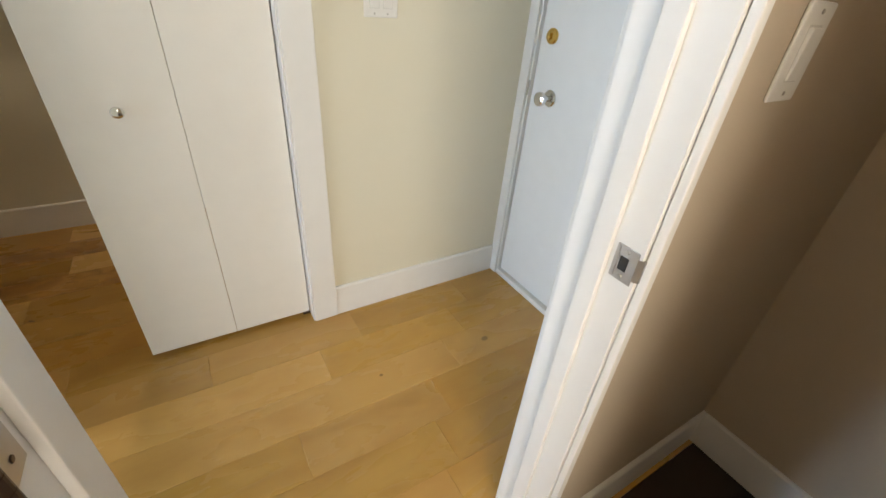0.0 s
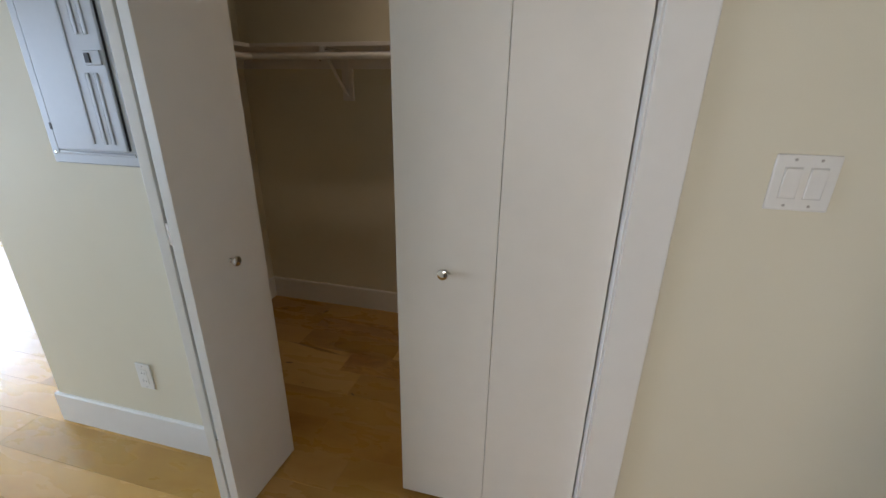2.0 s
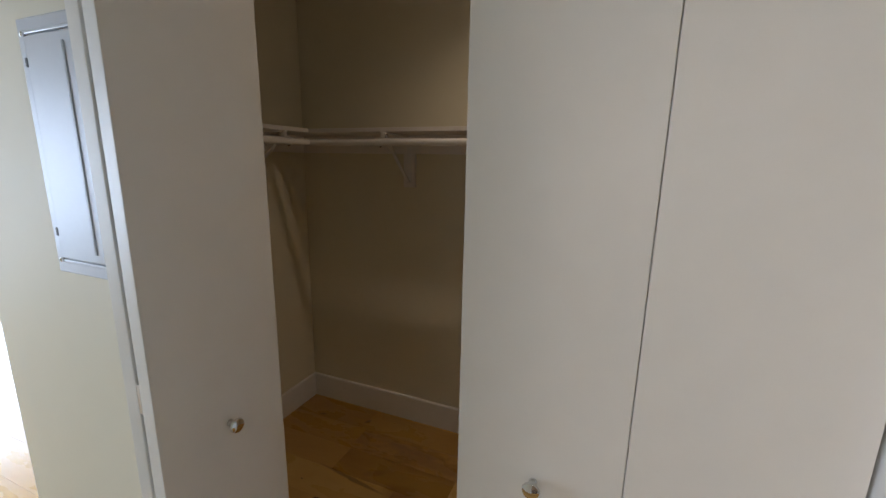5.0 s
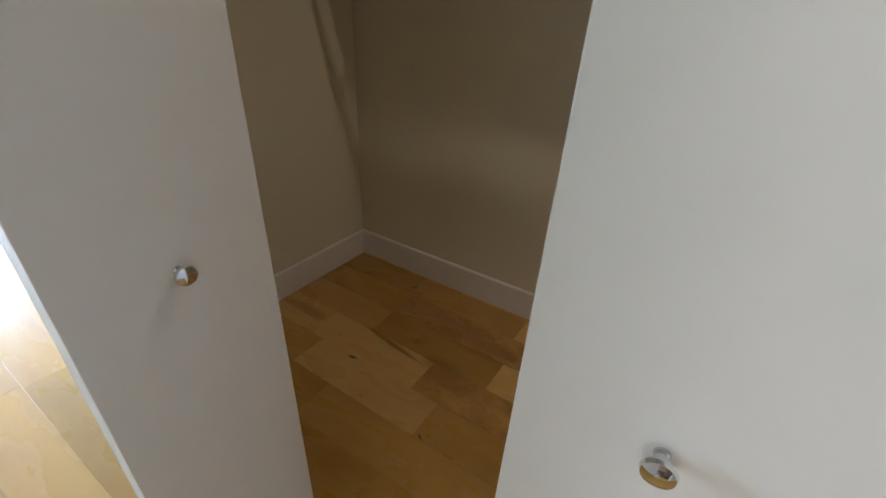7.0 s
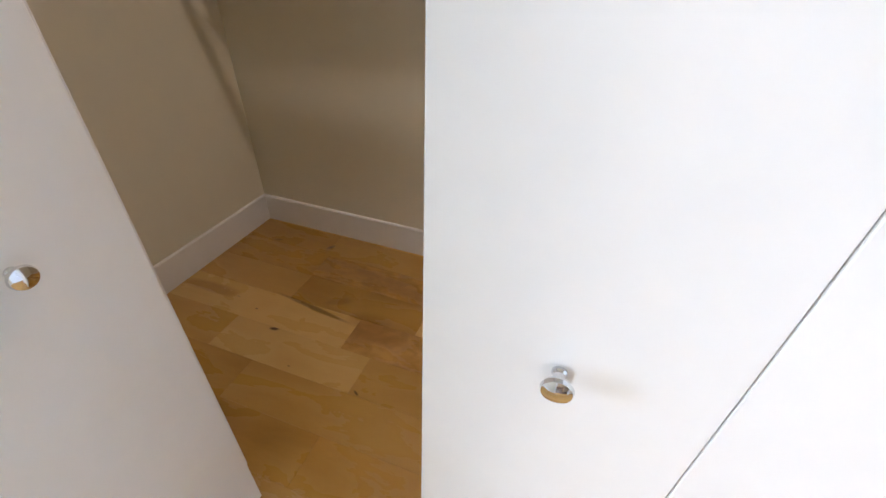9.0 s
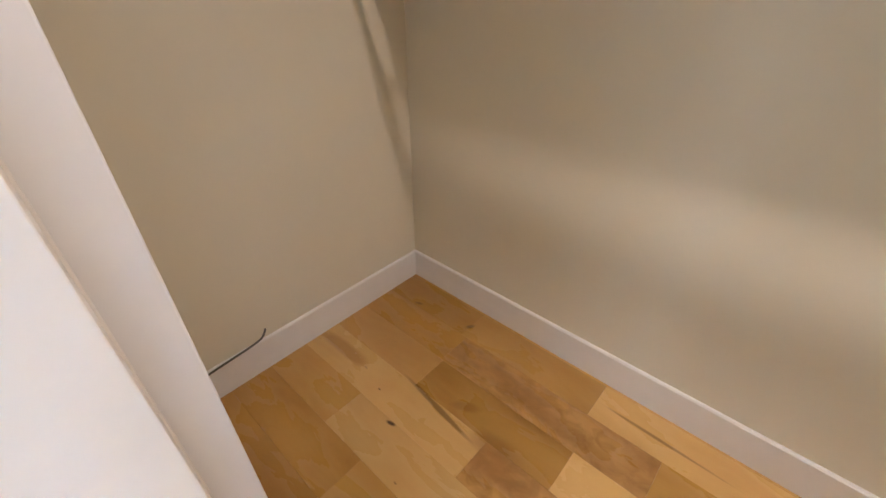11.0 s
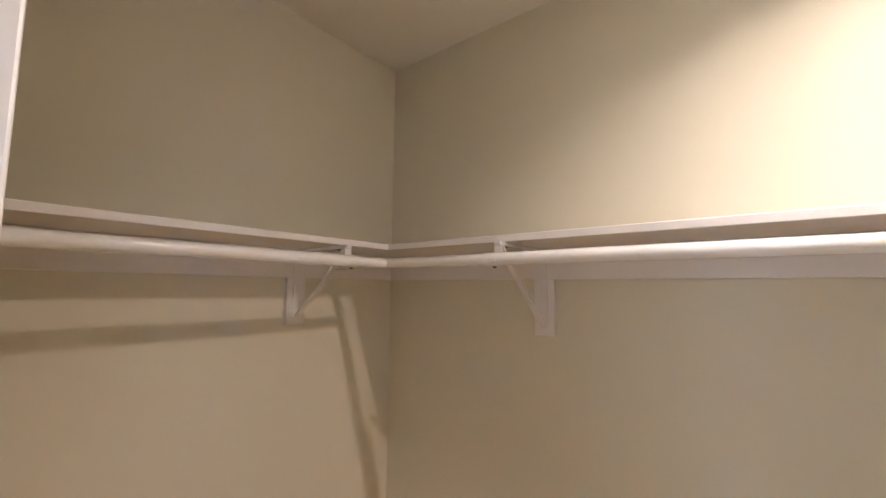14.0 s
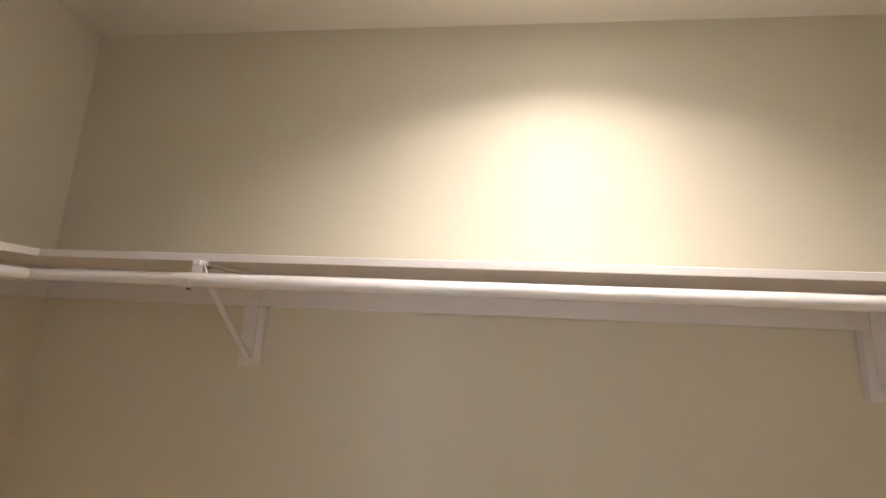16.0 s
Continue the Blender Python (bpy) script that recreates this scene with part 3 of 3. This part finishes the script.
for z0 in (0.22, 0.957, 1.75):
    hinge = part("hinge", slab((BX0 + 0.0002, -1.156, z0), (BX0 + 0.002, -1.119, z0 + 0.089), 0.0007), NICKEL, bath_door, "aged nickel butt hinge")
    for i in range(5):
        part("knuckle", rod_bm((BX0 + 0.003, -1.164, z0 + 0.001 + i * 0.0177), (BX0 + 0.003, -1.164, z0 + 0.0177 + i * 0.0177), 0.0066, segments=16), SCREW, hinge, "brown worn knuckle", True)
    for z in (z0 + 0.018, z0 + 0.071):
        part("screw", turned([(0.0036, 0), (0.0028, 0.001)], Matrix.Translation((BX0 + 0.002, -1.136, z)) @ Matrix.Rotation(radians(90), 4, "Y"), segments=12), SCREW, hinge)

# ---- closet shelves ----
SZ0, SZ1 = 1.625, 1.644      # shelf board
SD = 0.262                   # shelf depth
shelf_back = tagged(part("closet_shelf", slab((XL + 0.001, YB - SD, SZ0), (XR - 0.001, YB - 0.001, SZ1), 0.002), SHELF), "long white painted shelf board across the back wall", "shelf", "closet shelves")
shelf_left = tagged(part("closet_shelf", slab((XL + 0.001, YF + 0.014, SZ0), (XL + SD, YB - SD - 0.0006, SZ1), 0.002), SHELF), "short white painted shelf board along the side wall", "shelf", "closet shelves")
CZ = 1.532
tagged(part("shelf_cleat", slab((XL + 0.019, YB - 0.018, CZ), (XR - 0.001, YB - 0.0005, SZ0 - 0.0005), 0.0015), SHELF), "white painted cleat board under the long shelf", "cleat", "shelf cleats")
tagged(part("shelf_cleat", slab((XL + 0.0005, YF + 0.014, CZ), (XL + 0.018, YB - 0.0006, SZ0 - 0.0005), 0.0015), SHELF), "white painted cleat board under the side shelf", "cleat", "shelf cleats")
RZ, RR, RO = 1.577, 0.0162, 0.300   # rods: height, radius, distance from the wall


def telescoping_rod(a, b, joint):
    """A rod from a to b whose thinner inner tube shows as far as joint metres from a, where the outer tube's rolled end begins."""
    a, b = Vector(a), Vector(b)
    m = Matrix.Translation(a) @ (b - a).to_track_quat("Z", "Y").to_matrix().to_4x4()
    thin, full = RR - 0.0022, (b - a).length
    return turned([(thin, 0), (thin, joint), (RR - 0.0004, joint + 0.0005), (RR + 0.0003, joint + 0.002), (RR, joint + 0.004), (RR, full - 0.001), (RR - 0.001, full)], m, segments=28)


rod_back = tagged(part("closet_rod", telescoping_rod((XL + 0.019, YB - RO, RZ), (XR - 0.001, YB - RO, RZ), 0.648), ROD, smooth=True), "long white enamelled telescoping clothes rod under the shelf", "clothes rod", "clothes rods")
rod_left = tagged(part("closet_rod", telescoping_rod((XL + RO, YB - RO - RR - 0.0005, RZ), (XL + RO, YF + 0.014, RZ), 0.105), ROD, smooth=True), "short white enamelled clothes rod along the side wall", "clothes rod", "clothes rods")


def shelf_bracket(m, drop):
    """Shelf-and-rod bracket: m's -y points out of the wall, its origin on the wall at the shelf's underside; its board reaches drop below."""
    ob = thing("shelf_bracket", "white metal shelf and rod bracket on a backing board", "shelf bracket", group="shelf brackets")
    rz = RZ - SZ0
    part("backing_board", slab((-0.033, -0.0185, -drop), (0.033, -0.0003, CZ - SZ0 - 0.0006), 0.0015), SHELF, ob, "white painted backing board")
    part("upright", strip_bm([(0, -0.0205, -drop + 0.022), (0, -0.0205, -0.130), (0, -0.0205, -0.003)], 0.024, 0.003, (1, 0, 0)), ROD, ob)
    part("arm", slab((-0.009, -RO + 0.012, -0.0110), (0.009, -0.0225, -0.0008), 0.0015), ROD, ob)
    part("strut", strip_bm([(0, -0.024, -drop + 0.027), (0, -0.036, -drop + 0.036), (0, -0.150, -0.125), (0, -0.250, -0.034), (0, -0.268, -0.0112)], 0.016, 0.006, (1, 0, 0)), ROD, ob)
    tab = [(0, -SD - 0.004, -0.004), (0, -RO + 0.018, -0.007), (0, -RO + 0.0185, rz)]
    tab += [(0, -RO + 0.0178 * math.cos(a), rz - 0.0178 * math.sin(a)) for a in (0.5, 1.0, 1.57, 2.1, 2.7, 3.1)]
    part("rod_hook", strip_bm(tab, 0.023, 0.002, (1, 0, 0)), ROD, ob)
    part("screw", turned([(0.0055, 0), (0.004, 0.004)], Matrix.Translation((0, -RO, rz - 0.0187)) @ Matrix.Rotation(radians(180), 4, "X"), segments=10), SCREW, ob, "dark screw head")
    part("screw", turned([(0.0045, 0), (0.003, 0.002)], Matrix.Translation((0.0, -0.022, -drop + 0.05)) @ Matrix.Rotation(radians(90), 4, "X"), segments=10), ROD, ob)
    part("screw", turned([(0.0055, 0), (0.004, 0.003)], Matrix.Translation((0.0, -RO + 0.06, -0.0112)) @ Matrix.Rotation(radians(180), 4, "X"), segments=10), SCREW, ob, "dark screw head")
    ob.matrix_world = m
    return ob


bracket = shelf_bracket(pose(-1.356, YB, SZ0), 0.263)
copy_thing(bracket, pose(0.275, YB, SZ0))
shelf_bracket(pose(XL, 0.887, SZ0, 0, 0, 90), 0.246)

# ---- recessed closet lamp ----
can = thing("recessed_light", "lit round recessed ceiling light in the closet", "ceiling light", at=(LAMP[0], LAMP[1], CEIL))
bm = bmesh.new()
N = 40
rings = [[bm.verts.new((r * math.cos(2 * math.pi * i / N), r * math.sin(2 * math.pi * i / N), h)) for i in range(N)] for r, h in ((0.070, -0.0005), (0.092, -0.0005), (0.090, -0.005), (0.072, -0.007), (0.070, -0.0005))]
for a, b in zip(rings, rings[1:]):
    for i in range(N):
        bm.faces.new((a[i], a[(i + 1) % N], b[(i + 1) % N], b[i]))
bmesh.ops.recalc_face_normals(bm, faces=bm.faces)
part("trim_ring", bm, PLASTIC, can, "white trim ring", True)
part("diffuser", turned([(0.069, -0.0005), (0.069, -0.002), (0.05, -0.0028)], Matrix.Translation((0, 0, 0)), segments=40), CANLIGHT, can, "warm glowing lens")

# ---- cable on the closet baseboard ----
pts = [(XL + 0.018, 0.155, 0.126), (XL + 0.018, 0.25, 0.144), (XL + 0.018, 0.38, 0.153), (XL + 0.017, 0.455, 0.159), (XL + 0.012, 0.488, 0.169), (XL + 0.007, 0.500, 0.192)]
curve = bpy.data.curves.new("cable", "CURVE")
curve.dimensions, curve.bevel_depth, curve.bevel_resolution = "3D", 0.0042, 2
sp = curve.splines.new("NURBS")
sp.points.add(len(pts) - 1)
for p, q in zip(sp.points, pts):
    p.co = (*q, 1)
sp.use_endpoint_u, sp.order_u = True, 3
curve.materials.append(CABLE)
tagged(new("cable", curve), "short grey cable end lying along the baseboard", "cable")

# ---- living room window, outside ----
W0, W1, WZ0, WZ1 = 1.05, 2.64, 0.0, 2.20
win = thing("window_1", "tall white framed window with dark security bars", "window", kind="structure")


def frame_bm(y0, y1, z0, z1, w, x0, x1):
    bm = slab((x0, y0, z0), (x1, y0 + w, z1), 0.004)
    slab((x0, y1 - w, z0), (x1, y1, z1), 0.004, bm)
    slab((x0, y0 + w, z0), (x1, y1 - w, z0 + w), 0.004, bm)
    slab((x0, y0 + w, z1 - w), (x1, y1 - w, z1), 0.004, bm)
    return bm


XW = X_WIN - 0.09
part("frame", frame_bm(W0, W1, 0.06, WZ1, 0.05, XW - 0.03, XW + 0.05), TRIM, win, smooth=True)
part("mullion", slab((XW - 0.03, W0 + 0.05, 1.87), (XW + 0.05, W1 - 0.05, 2.01), 0.004), TRIM, win)
part("sill", slab((X_WIN - 0.15, W0, 0.0), (X_WIN + 0.06, W1, 0.06), 0.006), TRIM, win)
for z0, z1 in ((0.11, 1.87), (2.01, 2.15)):
    ob = part("pane", slab((XW + 0.006, W0 + 0.05, z0), (XW + 0.012, W1 - 0.05, z1)), GLASS, win)
    ob.visible_shadow = False
part("sash", frame_bm(1.70, 1.76, 0.11, 1.87, 0.025, XW - 0.02, XW + 0.03), TRIM, win, smooth=True)
for y in (1.20, 1.55, 1.61, 1.95, 2.01, 2.36, 2.42):
    part("bar", slab((XW - 0.115, y - 0.011, 0.08), (XW - 0.10, y + 0.011, 2.18), 0.002), BARS, win, "dark steel security bar")
for i in range(7):
    z = 0.26 + i * 0.295
    part("bar", slab((XW - 0.1, W0, z - 0.009), (XW - 0.088, W1, z + 0.009), 0.002), BARS, win, "dark steel security bar")
win2 = thing("window_2", "wide white framed living room window", "window", kind="structure")
part("frame", frame_bm(-3.7, 0.80, 0.20, WZ1, 0.05, X_WIN - 0.12, X_WIN - 0.04), TRIM, win2, smooth=True)

# unseen window, added round the lamp that glares on the floor
win3 = thing("window_3", "tall white framed corner window, unseen, added for floor glare", "window", kind="structure")
part("frame", frame_bm(2.70, 4.15, 0.0, WZ1, 0.05, X_WIN - 0.12, X_WIN - 0.04), TRIM, win3, smooth=True)

structure("ground", slab((-400, -400, -0.45), (400, 400, -0.30)), GROUND, "pale concrete ground outside", "ground")
house = thing("house", "low neighbouring house with white horizontal siding boards", "house", at=(-11.2, 3.0, -0.3))
part("wall", slab((-5.0, -9.0, 0), (0.0, 9.0, 2.62)), SIDING, house)
for i in range(15):
    part("siding_board", slab((0.0005, -9.0, 0.02 + i * 0.172), (0.022, 9.0, 0.02 + i * 0.172 + 0.152), 0.004), SIDING, house)
part("roof", strip_bm([(0.45, 0, 2.60), (-2.5, 0, 3.15), (-5.45, 0, 2.60)], 18.8, 0.10, (0, 1, 0)), STEEL, house)

fence = thing("fence", "teal painted board fence in the yard outside", "fence", at=(-9.6, 0.4, -0.3))
for i in range(22):
    part("board", slab((0, -3.9 + i * 0.3, 0), (0.03, -3.9 + i * 0.3 + 0.285, 0.92), 0.004), TEAL, fence)
part("rail", slab((-0.05, -3.9, 0.8), (-0.001, 2.7, 0.9), 0.004), TEAL, fence)
post = tagged(part("post", slab((-8.75, 2.18, -0.3), (-8.67, 2.30, 2.6), 0.01), BARS), "dark upright post outside the window", "post")

lamp_living = thing("ceiling_light", "round white flush ceiling light in the living room", "ceiling light", at=(-4.85, 1.26, CEIL + 0.03))
part("base", turned([(0.16, 0), (0.16, -0.02), (0.15, -0.022)], Matrix.Identity(4), segments=36), PLASTIC, lamp_living, smooth=True)
part("shade", turned([(0.148, -0.0225), (0.145, -0.045), (0.12, -0.065), (0.06, -0.075), (0.01, -0.077)], Matrix.Identity(4), segments=36), PLASTIC, lamp_living, smooth=True)

# ---- floor boards ----
floor = structure("floor", slab((X_WIN - 0.15, -4.3, -0.10), (X_END, 4.3, -0.012), bm=slab((X_END, Y_BATH - 0.03, -0.10), (1.12, YB + 0.1, -0.012))), DARK, "honey birch plank floor through hall and closet", "floor")
BW, SEAM = 0.1665, 0.475
rng = random.Random(7)
# known joints (x) and tones of the rows from the closet's back wall to the hall, by row
JOINTS = {
    4: [-1.57, -0.966, 0.217], 3: [-1.54, -0.70, 0.005], 2: [-1.53, -0.935, 0.29], 1: [-1.178, -0.592, 0.023], 0: [-1.66, -1.048, -0.453, 0.35],
    -1: [-1.45, -0.62, 0.25], -2: [-1.05, 0.05], -3: [-1.55, -0.86, 0.62], -4: [-1.25, -0.422, 0.153, 0.70], -5: [-0.95, -0.031, 0.573], -6: [-1.4, -0.75, 0.443], -7: [-1.1, -0.2, 0.3],
}
# row -1 begins with amber to put the shade there into its colour
TONES = {4: [2, 1, 0, 2], 3: [2, 3, 1, 4], 2: [4, 2, 0, 1], 1: [0, 3, 3, 2], 0: [1, 0, 1, 0, 1], -1: [2, 1, 1, 0], -2: [2, 2, 1], -4: [1, 4, 4, 1, 1]}


def board(x0, x1, y0, y1, tone):
    bm = bmesh.new()
    g, e = 0.0002, 0.0007
    c = ((x0 + x1) / 2, (y0 + y1) / 2)
    hx, hy = (x1 - x0) / 2 - g, (y1 - y0) / 2 - g
    low = [bm.verts.new((sx * hx, sy * hy, -0.012)) for sx, sy in ((-1, -1), (1, -1), (1, 1), (-1, 1))]
    mid = [bm.verts.new((sx * hx, sy * hy, -e * 0.6)) for sx, sy in ((-1, -1), (1, -1), (1, 1), (-1, 1))]
    top = [bm.verts.new((sx * (hx - e), sy * (hy - e), 0)) for sx, sy in ((-1, -1), (1, -1), (1, 1), (-1, 1))]
    for a, b in ((low, mid), (mid, top)):
        for i in range(4):
            bm.faces.new((a[i], a[(i + 1) % 4], b[(i + 1) % 4], b[i]))
    bm.faces.new(top)
    ob = part("plank", bm, BIRCH[tone], floor)
    ob.location = (c[0], c[1], 0)
    return ob


X_SPLIT = -3.6
for row in range(-10, 6):
    y0, y1 = SEAM + row * BW, SEAM + (row + 1) * BW
    y0, y1 = max(y0, Y_BATH - 0.03), min(y1, YB - 0.001)
    if y1 - y0 < 0.02:
        continue
    first = X_END + 0.03 if row == 5 else -2.62 + rng.uniform(-0.3, 0.3)
    inner = JOINTS.get(row) or [first + 0.8, first + 1.7, first + 2.6]
    ends = [first, *inner, 1.10]
    tones = TONES.get(row)
    for i, (a, b) in enumerate(zip(ends, ends[1:])):
        board(a, b, y0, y1, tones[i] if tones and i < len(tones) else rng.choice((1, 4, 4, 1, 4)))
    JOINTS[row] = [first]
for row in range(-28, 23):
    y0, y1 = max(SEAM + row * BW, -4.28), min(SEAM + (row + 1) * BW, 4.19)
    x = JOINTS[row][0] if row in range(-9, 5) and row in JOINTS else (X_END + 0.03 if row < 6 else X_END)
    while x > X_WIN:
        nx = max(x - rng.uniform(0.7, 1.5), X_WIN)
        nx = X_WIN if nx - X_WIN < 0.2 else nx
        board(nx, x, y0, y1, rng.choice((1, 4, 4, 1, 4)))
        x = nx
